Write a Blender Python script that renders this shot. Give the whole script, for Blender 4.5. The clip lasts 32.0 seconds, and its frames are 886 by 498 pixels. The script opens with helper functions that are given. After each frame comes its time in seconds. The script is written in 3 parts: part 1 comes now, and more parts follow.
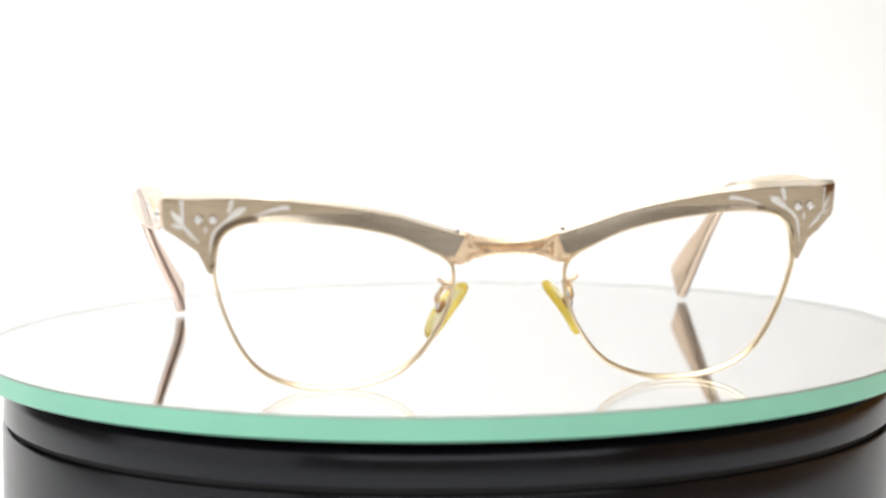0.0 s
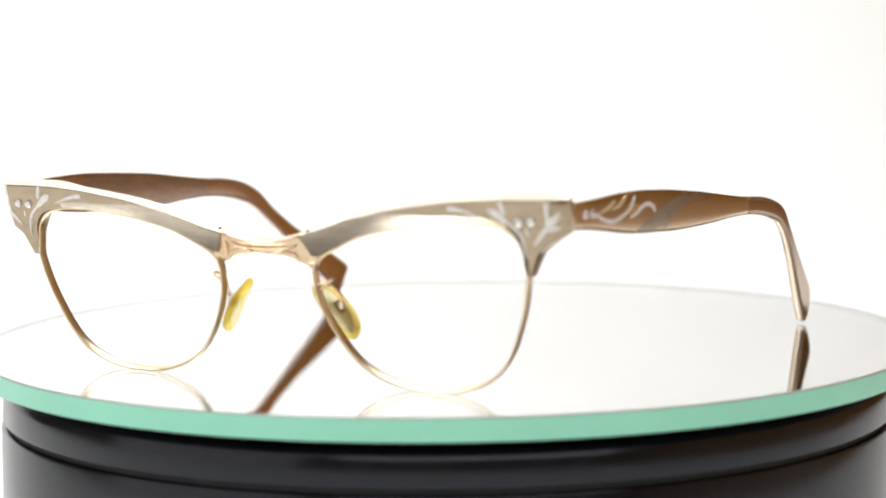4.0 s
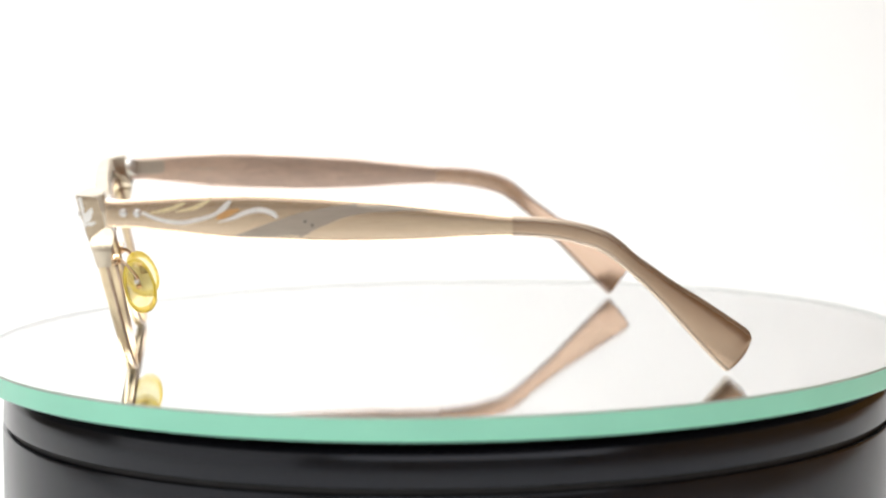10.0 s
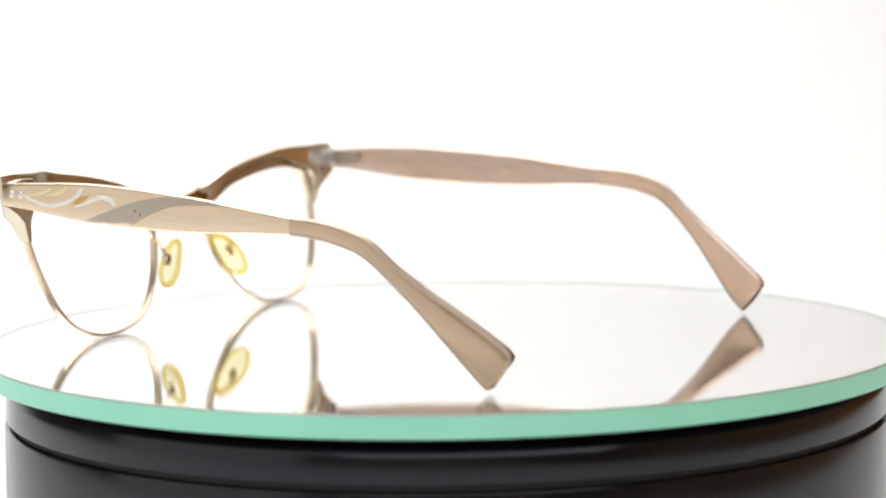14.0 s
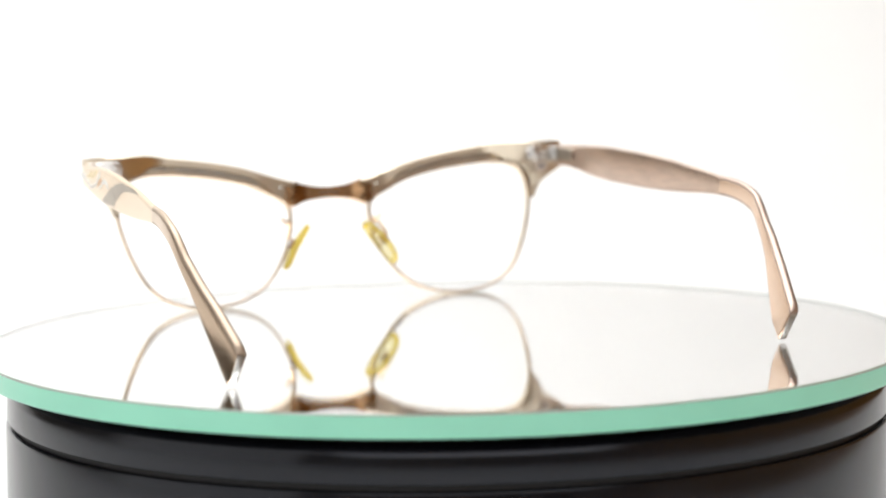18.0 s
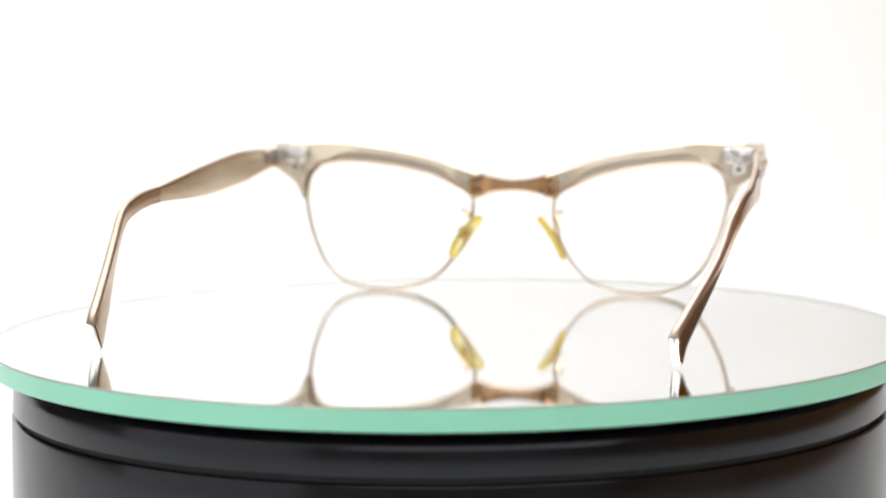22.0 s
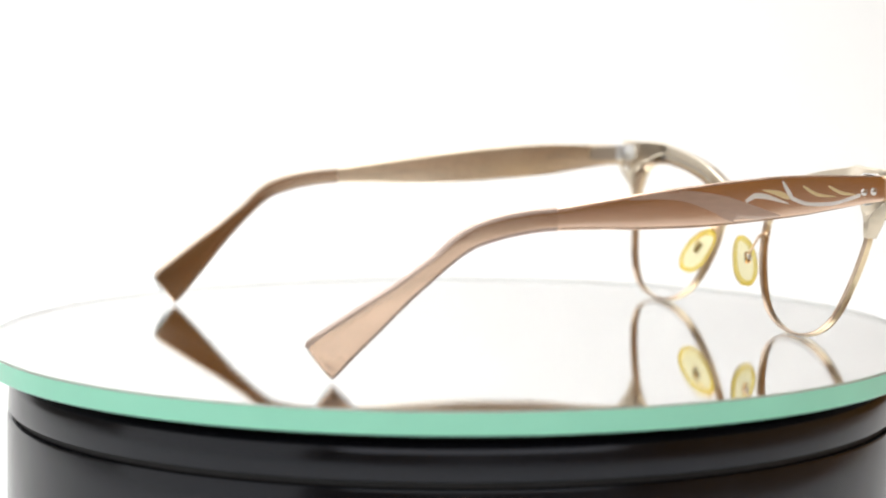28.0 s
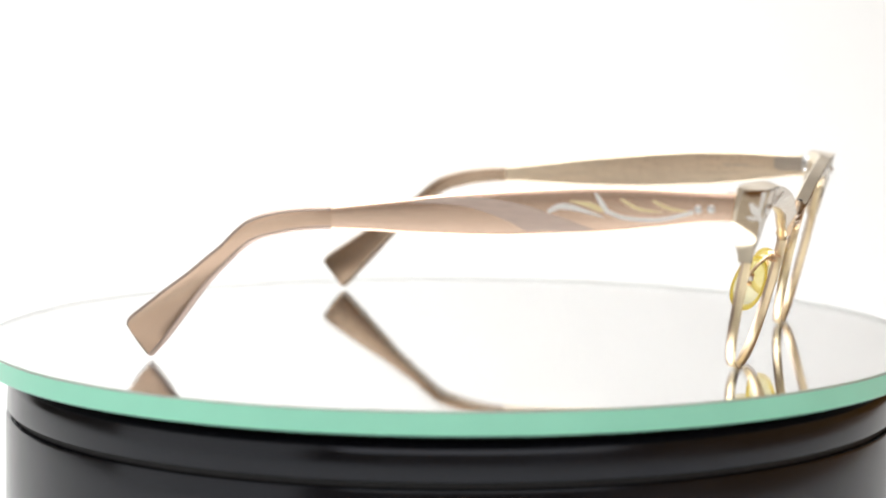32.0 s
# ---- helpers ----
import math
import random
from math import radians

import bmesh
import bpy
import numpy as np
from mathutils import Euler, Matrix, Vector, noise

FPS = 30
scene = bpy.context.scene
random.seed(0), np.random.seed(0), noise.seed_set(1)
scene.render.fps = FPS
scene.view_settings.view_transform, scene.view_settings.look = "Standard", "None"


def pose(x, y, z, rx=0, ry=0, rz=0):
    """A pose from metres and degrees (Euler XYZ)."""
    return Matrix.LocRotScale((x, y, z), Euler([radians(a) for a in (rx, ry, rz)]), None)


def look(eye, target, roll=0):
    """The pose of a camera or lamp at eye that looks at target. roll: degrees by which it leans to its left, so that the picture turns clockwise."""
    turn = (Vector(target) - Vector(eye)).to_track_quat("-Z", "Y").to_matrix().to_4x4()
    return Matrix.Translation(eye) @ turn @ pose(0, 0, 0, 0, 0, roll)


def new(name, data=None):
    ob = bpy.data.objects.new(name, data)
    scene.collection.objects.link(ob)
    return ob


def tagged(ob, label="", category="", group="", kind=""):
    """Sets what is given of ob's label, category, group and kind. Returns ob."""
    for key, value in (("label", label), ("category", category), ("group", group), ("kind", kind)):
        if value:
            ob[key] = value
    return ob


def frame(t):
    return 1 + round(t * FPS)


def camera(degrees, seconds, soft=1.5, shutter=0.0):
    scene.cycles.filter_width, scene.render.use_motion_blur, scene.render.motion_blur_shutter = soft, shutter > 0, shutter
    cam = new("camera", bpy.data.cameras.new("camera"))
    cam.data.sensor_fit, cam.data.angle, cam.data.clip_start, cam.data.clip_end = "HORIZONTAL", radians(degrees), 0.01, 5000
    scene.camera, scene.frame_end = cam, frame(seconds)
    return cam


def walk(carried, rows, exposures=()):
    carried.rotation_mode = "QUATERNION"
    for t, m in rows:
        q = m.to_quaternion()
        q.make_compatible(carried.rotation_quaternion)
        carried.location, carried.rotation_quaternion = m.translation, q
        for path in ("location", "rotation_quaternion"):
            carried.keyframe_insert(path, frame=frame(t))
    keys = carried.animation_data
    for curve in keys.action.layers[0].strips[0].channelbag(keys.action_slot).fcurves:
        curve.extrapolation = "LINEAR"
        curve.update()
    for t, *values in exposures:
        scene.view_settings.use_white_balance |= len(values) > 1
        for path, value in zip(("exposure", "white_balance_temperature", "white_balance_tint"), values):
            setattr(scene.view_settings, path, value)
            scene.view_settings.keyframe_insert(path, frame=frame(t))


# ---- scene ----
# One lens; the camera stands on a tripod before a turning mirror plate.
cam = camera(22.95, 32.0, soft=1.9)
EYE = Vector((0.0, -0.50497, 0.07179))


def stand(pitch, yaw, roll, back):
    """The camera's pose from degrees, drawn back along its own axis by that many metres."""
    pitch, yaw = radians(pitch), radians(yaw)
    ahead = Vector((math.sin(yaw) * math.cos(pitch), math.cos(yaw) * math.cos(pitch), -math.sin(pitch)))
    eye = EYE - ahead * back
    return look(eye, eye + ahead, roll)


# it is touched a little each time its focus is set anew, and its view narrows while it holds the far side sharp
walk(cam, [(0.0, stand(5.872, -0.119, -0.72, -0.0013)), (5.0, stand(5.870, -0.140, -0.82, -0.0018)), (9.6, stand(5.867, -0.160, -0.90, -0.0023)),
           (10.8, stand(5.872, -0.107, -0.79, 0.0025)), (14.5, stand(5.865, -0.103, -0.80, 0.0026)), (18.2, stand(5.859, -0.099, -0.81, 0.0028)),
           (18.5, stand(5.860, -0.103, -0.85, 0.0085)), (21.0, stand(5.928, -0.145, -0.56, 0.0068)), (23.5, stand(5.985, -0.195, -0.27, 0.0050)),
           (24.4, stand(5.956, -0.241, 0.115, -0.0004)), (28.0, stand(5.967, -0.225, 0.145, -0.0006)), (32.0, stand(5.979, -0.210, 0.177, -0.0008))])
cam.data.dof.use_dof = True
cam.data.dof.focus_distance = 0.476
cam.data.dof.aperture_fstop = 13.5

# ---- light ----
world = bpy.data.worlds.new("world")
scene.world = world
world.use_nodes = True
world.node_tree.nodes["Background"].inputs["Color"].default_value = (0.9, 0.95, 1.0, 1)
world.node_tree.nodes["Background"].inputs["Strength"].default_value = 0.1


def softbox(name, eye, target, wide, high, power, colour=(0.965, 0.98, 0.99)):
    data = bpy.data.lights.new(name, "AREA")
    data.shape, data.size, data.size_y, data.energy, data.color = "RECTANGLE", wide, high, power, colour
    ob = new(name, data)
    ob.matrix_world = look(eye, target)
    return ob


softbox("overhead_softbox", (-0.22, 0.25, 0.95), (-0.14, 0.12, 0.0), 1.15, 0.9, 12.2)
# an unseen fill added on the left to brighten the temples and drum
softbox("left_fill", (-1.58, -0.88, 0.45), (0.0, 0.0, 0.1), 1.8, 1.5, 6.4, (0.99, 0.98, 0.96))
softbox("front_softbox", (0.14, -1.2, 0.72), (0.0, 0.0, 0.02), 1.75, 1.0, 6.6)
softbox("backdrop_lamp", (-0.80, 0.5, 0.9), (-0.42, 1.12, 0.80), 0.7, 0.7, 6.6)

# ---- materials ----


def material(name, colour, rough=0.5, metal=0.0, grain=0.0, scale=300.0, vary=0.06, bump=0.0, stretch=(1, 1, 1), coat=0.0, transmission=0.0, ior=1.5):
    """A principled material with two scales of noise in its colour and gloss, and a fine relief."""
    mat = bpy.data.materials.new(name)
    mat.use_nodes = True
    nt = mat.node_tree
    b = nt.nodes["Principled BSDF"]
    b.inputs["Base Color"].default_value = (*colour, 1)
    b.inputs["Metallic"].default_value = metal
    b.inputs["Roughness"].default_value = rough
    b.inputs["IOR"].default_value = ior
    b.inputs["Coat Weight"].default_value = coat
    b.inputs["Transmission Weight"].default_value = transmission
    co = nt.nodes.new("ShaderNodeTexCoord")
    mp = nt.nodes.new("ShaderNodeMapping")
    mp.inputs["Scale"].default_value = stretch
    nt.links.new(co.outputs["Object"], mp.inputs["Vector"])
    big = nt.nodes.new("ShaderNodeTexNoise")
    big.inputs["Scale"].default_value, big.inputs["Detail"].default_value = scale, 4
    fine = nt.nodes.new("ShaderNodeTexNoise")
    fine.inputs["Scale"].default_value, fine.inputs["Detail"].default_value = scale * 9, 3
    nt.links.new(mp.outputs[0], big.inputs["Vector"])
    nt.links.new(mp.outputs[0], fine.inputs["Vector"])
    if vary:
        ramp = nt.nodes.new("ShaderNodeValToRGB")
        lo, hi = [max(0, c * (1 - vary)) for c in colour], [min(1, c * (1 + vary)) for c in colour]
        ramp.color_ramp.elements[0].position, ramp.color_ramp.elements[1].position = 0.3, 0.7
        ramp.color_ramp.elements[0].color, ramp.color_ramp.elements[1].color = (*lo, 1), (*hi, 1)
        nt.links.new(big.outputs["Fac"], ramp.inputs["Fac"])
        nt.links.new(ramp.outputs["Color"], b.inputs["Base Color"])
    if grain:
        mr = nt.nodes.new("ShaderNodeMapRange")
        mr.inputs["To Min"].default_value, mr.inputs["To Max"].default_value = max(0.02, rough - grain), min(1, rough + grain)
        nt.links.new(fine.outputs["Fac"], mr.inputs["Value"])
        nt.links.new(mr.outputs["Result"], b.inputs["Roughness"])
    if bump:
        bp = nt.nodes.new("ShaderNodeBump")
        bp.inputs["Strength"].default_value, bp.inputs["Distance"].default_value = bump, 0.0001
        nt.links.new(fine.outputs["Fac"], bp.inputs["Height"])
        nt.links.new(bp.outputs["Normal"], b.inputs["Normal"])
    return mat


BROW = material("taupe_anodised_aluminium", (0.47, 0.38, 0.275), 0.20, 1.0, 0.06, 140, 0.1, 0.03, (1, 4, 6))
BROW_GREY = material("grey_brushed_brow", (0.64, 0.555, 0.45), 0.27, 1.0, 0.05, 120, 0.06, 0.008, (0.5, 6, 9))
BROW_BACK = material("bright_aluminium_back", (0.84, 0.74, 0.59), 0.30, 1.0, 0.06, 220, 0.05, 0.03)
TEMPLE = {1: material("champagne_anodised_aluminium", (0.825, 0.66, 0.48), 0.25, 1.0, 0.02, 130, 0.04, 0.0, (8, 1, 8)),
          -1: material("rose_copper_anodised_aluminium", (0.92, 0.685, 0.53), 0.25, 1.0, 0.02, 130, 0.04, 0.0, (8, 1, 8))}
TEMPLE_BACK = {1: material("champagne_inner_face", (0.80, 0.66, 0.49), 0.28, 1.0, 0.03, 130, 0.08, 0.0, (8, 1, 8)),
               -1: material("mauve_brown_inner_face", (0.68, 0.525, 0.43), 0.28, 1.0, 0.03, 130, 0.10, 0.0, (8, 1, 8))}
STRIPE = {1: material("grey_brushed_aluminium", (0.52, 0.455, 0.38), 0.38, 1.0, 0.08, 160, 0.06, 0.05, (8, 1, 8)),
          -1: material("pinkish_brushed_aluminium", (0.74, 0.60, 0.52), 0.38, 1.0, 0.08, 160, 0.06, 0.05, (8, 1, 8))}
TIP = {1: material("olive_brown_tip_sleeve", (0.62, 0.465, 0.335), 0.23, 1.0, 0.02, 60, 0.06),
       -1: material("rose_brown_tip_sleeve", (0.77, 0.565, 0.425), 0.25, 1.0, 0.02, 60, 0.06)}
TIP_EDGE = {1: material("olive_brown_tip_edge", (0.56, 0.45, 0.35), 0.45, 1.0, 0.03, 60, 0.06),
            -1: material("rose_brown_tip_edge", (0.60, 0.47, 0.40), 0.45, 1.0, 0.03, 60, 0.06)}
GOLD = material("rolled_gold", (0.90, 0.69, 0.47), 0.28, 1.0, 0.04, 260, 0.06, 0.0)
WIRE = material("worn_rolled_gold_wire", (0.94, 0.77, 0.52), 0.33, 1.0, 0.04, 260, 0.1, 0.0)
# the same wire in darker gold: the room's dark reflection put into the colour
WIRE_BACK = material("dark_reflection_wire_back", (0.62, 0.48, 0.36), 0.30, 1.0, 0.04, 260, 0.12, 0.0)
PATINA = material("tarnished_gold_back", (0.42, 0.25, 0.13), 0.22, 1.0, 0.05, 200, 0.25, 0.0)
SILVER = material("polished_silver_metal", (0.82, 0.81, 0.79), 0.27, 1.0, 0.06, 300, 0.05, 0.02)
ENGRAVED = material("diamond_cut_engraving", (0.93, 0.91, 0.87), 0.4, 0.35, 0.12, 900, 0.06, 0.25)
GILT = material("gilt_engraving", (0.92, 0.78, 0.46), 0.36, 0.5, 0.1, 900, 0.06, 0.2)
AMBER = material("amber_enamel", (0.72, 0.40, 0.16), 0.35, 0.4, 0.05, 700, 0.1)
STEEL = material("dark_steel", (0.16, 0.15, 0.14), 0.3, 1.0, 0.05, 500, 0.1)
RUST = material("dark_red_screw", (0.22, 0.05, 0.05), 0.35, 0.8, 0.05, 500, 0.1)
PAD = material("clear_plastic", (1.0, 0.945, 0.66), 0.12, 0.0, 0.05, 300, 0.02, 0.02, coat=0.6, transmission=1.0, ior=1.06)
PAD_EDGE = material("yellowed_plastic_edge", (1.0, 0.81, 0.24), 0.18, 0.0, 0.05, 300, 0.03, 0.02, coat=0.6, transmission=1.0, ior=1.06)
BLACK = material("black_gloss_plastic", (0.005, 0.0055, 0.0075), 0.2, 0.0, 0.06, 40, 0.2, 0.02, ior=1.5)
GROOVE = material("black_matt_plastic", (0.006, 0.006, 0.006), 0.6, 0.0, 0.0, 40, 0.2)
PAPER = material("white_paper", (0.86, 0.86, 0.85), 0.8, 0.0, 0.05, 12, 0.012, 0.02)
PANEL = material("orange_brown_wood_panelling", (0.48, 0.245, 0.055), 0.5, 0.0, 0.08, 4, 0.2, 0.08, (1, 1, 8))
PAINT = material("warm_brown_wall_paint", (0.30, 0.165, 0.06), 0.7, 0.0, 0.05, 3, 0.05, 0.05)
PLASTER = material("grey_wall_paint", (0.25, 0.215, 0.165), 0.7, 0.0, 0.05, 3, 0.05, 0.05)
WOOD = material("dark_table_wood", (0.34, 0.175, 0.075), 0.45, 0.0, 0.08, 6, 0.25, 0.1, (1, 12, 1))
MINT = material("ground_glass_edge", (0.36, 0.86, 0.645), 0.32, 0.0, 0.06, 60, 0.03, 0.02, ior=1.5)


def smudged(mat, lo, hi):
    """Dull and bright patches of handling, by the large noise."""
    nt = mat.node_tree
    big = [n for n in nt.nodes if n.type == "TEX_NOISE"][0]
    mr = nt.nodes.new("ShaderNodeMapRange")
    for key, val in (("From Min", 0.35), ("From Max", 0.65), ("To Min", lo), ("To Max", hi)):
        mr.inputs[key].default_value = val
    nt.links.new(big.outputs["Fac"], mr.inputs["Value"])
    nt.links.new(mr.outputs["Result"], nt.nodes["Principled BSDF"].inputs["Roughness"])


smudged(BLACK, 0.15, 0.23)
BLACK.node_tree.nodes["Principled BSDF"].inputs["Specular Tint"].default_value = (0.86, 0.90, 1.0, 1)


def with_translucency(mat, colour, share):
    """Lets a share of the light through, scattered."""
    nt = mat.node_tree
    out, b = nt.nodes["Material Output"], nt.nodes["Principled BSDF"]
    tr, mix = nt.nodes.new("ShaderNodeBsdfTranslucent"), nt.nodes.new("ShaderNodeMixShader")
    tr.inputs["Color"].default_value = (*colour, 1)
    mix.inputs["Fac"].default_value = share
    nt.links.new(b.outputs[0], mix.inputs[1])
    nt.links.new(tr.outputs[0], mix.inputs[2])
    nt.links.new(mix.outputs[0], out.inputs["Surface"])


with_translucency(PAD, (1.0, 0.92, 0.55), 0.16)
with_translucency(PAD_EDGE, (1.0, 0.80, 0.16), 0.5)
CHAMFER = material("polished_glass_chamfer", (0.42, 0.45, 0.40), 0.2, 0.0, 0.05, 60, 0.05)
FROST = material("frosted_glass_inside", (0.80, 0.85, 0.82), 0.6, 0.0, 0.0, 60, 0.03)
GLASS = bpy.data.materials.new("clear_plate_glass")
GLASS.use_nodes = True
_b = GLASS.node_tree.nodes["Principled BSDF"]
for _k, _v in (("Base Color", (1.0, 1.0, 1.0, 1)), ("Roughness", 0.0), ("Transmission Weight", 1.0), ("IOR", 1.5)):
    _b.inputs[_k].default_value = _v
MIRROR = material("silvered_mirror", (0.97, 0.975, 0.97), 0.012, 1.0, 0.0, 40, 0.01)

# ---- building tools (lengths in millimetres) ----


def part(name, bm, mat, parent=None, label="", at=None, angle=38, unit=0.001):
    """Links a bmesh, or a mesh, as one object under its parent."""
    if isinstance(bm, bmesh.types.BMesh):
        if unit != 1:
            bmesh.ops.scale(bm, vec=(unit, unit, unit), verts=bm.verts)
        bmesh.ops.recalc_face_normals(bm, faces=bm.faces)
        for f in bm.faces:
            f.smooth = True
        for e in bm.edges:
            if len(e.link_faces) == 2 and e.calc_face_angle(0) > radians(angle):
                e.smooth = False
        data = bpy.data.meshes.new(name)
        bm.to_mesh(data)
        bm.free()
        for m in (mat if isinstance(mat, (list, tuple)) else [mat]):
            data.materials.append(m)
    else:
        data = bm
    ob = new(name, data)
    ob.parent = parent
    if at is not None:
        ob.matrix_basis = at
    return tagged(ob, label)


def loft(rings, caps=True, bm=None):
    """Joins closed rings of points into one skin."""
    bm = bm or bmesh.new()
    vs = [[bm.verts.new(p) for p in r] for r in rings]
    n = len(vs[0])
    for a, b in zip(vs, vs[1:]):
        for i in range(n):
            j = (i + 1) % n
            bm.faces.new((a[i], a[j], b[j], b[i]))
    if caps:
        bm.faces.new(list(reversed(vs[0])))
        bm.faces.new(vs[-1])
    return bm


def smooth_line(pts, steps, closed=False):
    """A Catmull-Rom line through the points."""
    pts = [Vector(p) for p in pts]
    n = len(pts)
    out = []
    for i in range(n if closed else n - 1):
        if closed:
            a, b, c, d = (pts[(i + k - 1) % n] for k in range(4))
        else:
            a, b, c, d = pts[max(i - 1, 0)], pts[i], pts[i + 1], pts[min(i + 2, n - 1)]
        for k in range(steps):
            t = k / steps
            out.append(0.5 * (2 * b + (c - a) * t + (2 * a - 5 * b + 4 * c - d) * t * t + (3 * b - a - 3 * c + d) * t ** 3))
    if not closed:
        out.append(pts[-1])
    return out


def tube(pts, half_a, half_b, axis=Vector((0, 1, 0)), closed=False, sides=10, square=0.6):
    """A bar with a rounded section along a line; half_b lies along the axis."""
    rings, n = [], len(pts)
    for i, p in enumerate(pts):
        if closed:
            tan = (pts[(i + 1) % n] - pts[i - 1]).normalized()
        else:
            tan = (pts[min(i + 1, n - 1)] - pts[max(i - 1, 0)]).normalized()
        u = tan.cross(axis).normalized()
        v = u.cross(tan).normalized()
        ring = []
        for k in range(sides):
            a = 2 * math.pi * (k + 0.5) / sides
            c, s = math.cos(a), math.sin(a)
            ring.append(p + u * half_a * math.copysign(abs(c) ** square, c) + v * half_b * math.copysign(abs(s) ** square, s))
        rings.append(ring)
    if closed:
        return ring_loft(rings)
    return loft(rings)


def ring_loft(rings):
    bm = bmesh.new()
    vs = [[bm.verts.new(p) for p in r] for r in rings]
    n = len(vs[0])
    for a, b in zip(vs, vs[1:] + vs[:1]):
        for i in range(n):
            j = (i + 1) % n
            bm.faces.new((a[i], a[j], b[j], b[i]))
    return bm


def turned(profile, sides=96, bm=None, axis_m=None):
    """A body turned from a profile of (radius, height) about z; radius 0 closes it."""
    bm = bm or bmesh.new()
    rows = []
    for r, z in profile:
        if r < 1e-6:
            rows.append([bm.verts.new((0, 0, z))])
        else:
            rows.append([bm.verts.new((r * math.cos(2 * math.pi * k / sides), r * math.sin(2 * math.pi * k / sides), z)) for k in range(sides)])
    for a, b in zip(rows, rows[1:]):
        for k in range(sides):
            j = (k + 1) % sides
            if len(a) == 1:
                bm.faces.new((a[0], b[k], b[j]))
            elif len(b) == 1:
                bm.faces.new((a[k], a[j], b[0]))
            else:
                bm.faces.new((a[k], a[j], b[j], b[k]))
    if axis_m is not None:
        bm.transform(axis_m)
    return bm


def facing(place, normal):
    """A pose in millimetres whose z looks along the normal."""
    return Matrix.Translation(place) @ Vector(normal).to_track_quat("Z", "Y").to_matrix().to_4x4()


# ---- the eyeglasses: x from side to side, y from front to back, z up from the plate ----
BACKWARD = Vector((0, 0.966, 0.256))


def front(x, z, w=0.0):
    """A point of the front's leaning plane, which wraps round at its outer ends, w behind it."""
    y = 7.6 - 0.265 * z + 1.4 * (x / 62) ** 2 + 1.0 * max(0, abs(x) - 62.5)
    f = min(1, max(0, (abs(x) - 44) / 12))
    return Vector((x, y, z)) + BACKWARD.lerp(Vector((0, 0.99, 0.06)), f) * w


def depth_at(x, z):
    """How deep the brow bar is there: its outer end closes on the temple."""
    y = front(x, z).y
    f = min(1, max(0, (abs(x) - 47) / 10))
    back = 4.9 - 0.15 * (z - 37)
    g = min(1, max(0, (z - 25) / 6))
    return max(1.1, (3.0 + (back - y - 3.0) * f) * (0.6 + 0.4 * g) / 0.966)


BROW_LOW = [(11.5, 25.5), (14, 27.0), (17, 28.6), (22.2, 30.9), (27.6, 32.2), (33, 33.2), (38.6, 33.9), (44, 34.5), (49.5, 34.6), (52.5, 34.3),
            (54.6, 33.6), (56, 32.6), (57, 31.2), (57.5, 29.6), (57.6, 28.2), (57.6, 27), (57.6, 25.8), (57.7, 24.6)]
BROW_TOP = [(9.2, 30.9), (12.5, 31.7), (17, 33.1), (22, 34.8), (27.5, 36.1), (33, 37.1), (38.5, 37.9), (44, 38.6), (49.5, 39.1), (54, 39.3),
            (58, 39.35), (62.5, 39.4), (66.5, 39.4), (66.7, 36), (66.4, 33.2), (63.6, 31.3), (60.7, 29.0), (58.8, 24.5)]
RIM = [(57.8, 24.3), (57.4, 21.7), (56.7, 18.8), (55.7, 15.6), (54.5, 12.7), (53.1, 9.7), (51.3, 6.9), (49.2, 4.7), (46.9, 3.1), (44.5, 2.0),
       (41.5, 1.1), (38, 0.55), (34, 0.42), (30, 0.75), (26.5, 1.55), (23, 2.85), (20.2, 4.5), (17.8, 6.7), (15.7, 9.4), (14, 12.2), (12.5, 15.3),
       (11.5, 18.5), (11.1, 22), (11.4, 24.6), (13.2, 26.4), (17, 28.2), (22.2, 30.4), (27.6, 31.8), (33, 32.8), (38.6, 33.5), (44, 34.0),
       (49.5, 34.1), (53, 33.6), (55.6, 32.2), (57, 30), (57.6, 27)]


def side(s, p):
    """Sets a point on its side; one brow reaches a little further out than the other."""
    more = 0.9 * min(1, max(0, (p.x - 57) / 9.5)) if s < 0 else 0.0
    return Vector((s * (p.x + more), p.y, p.z))


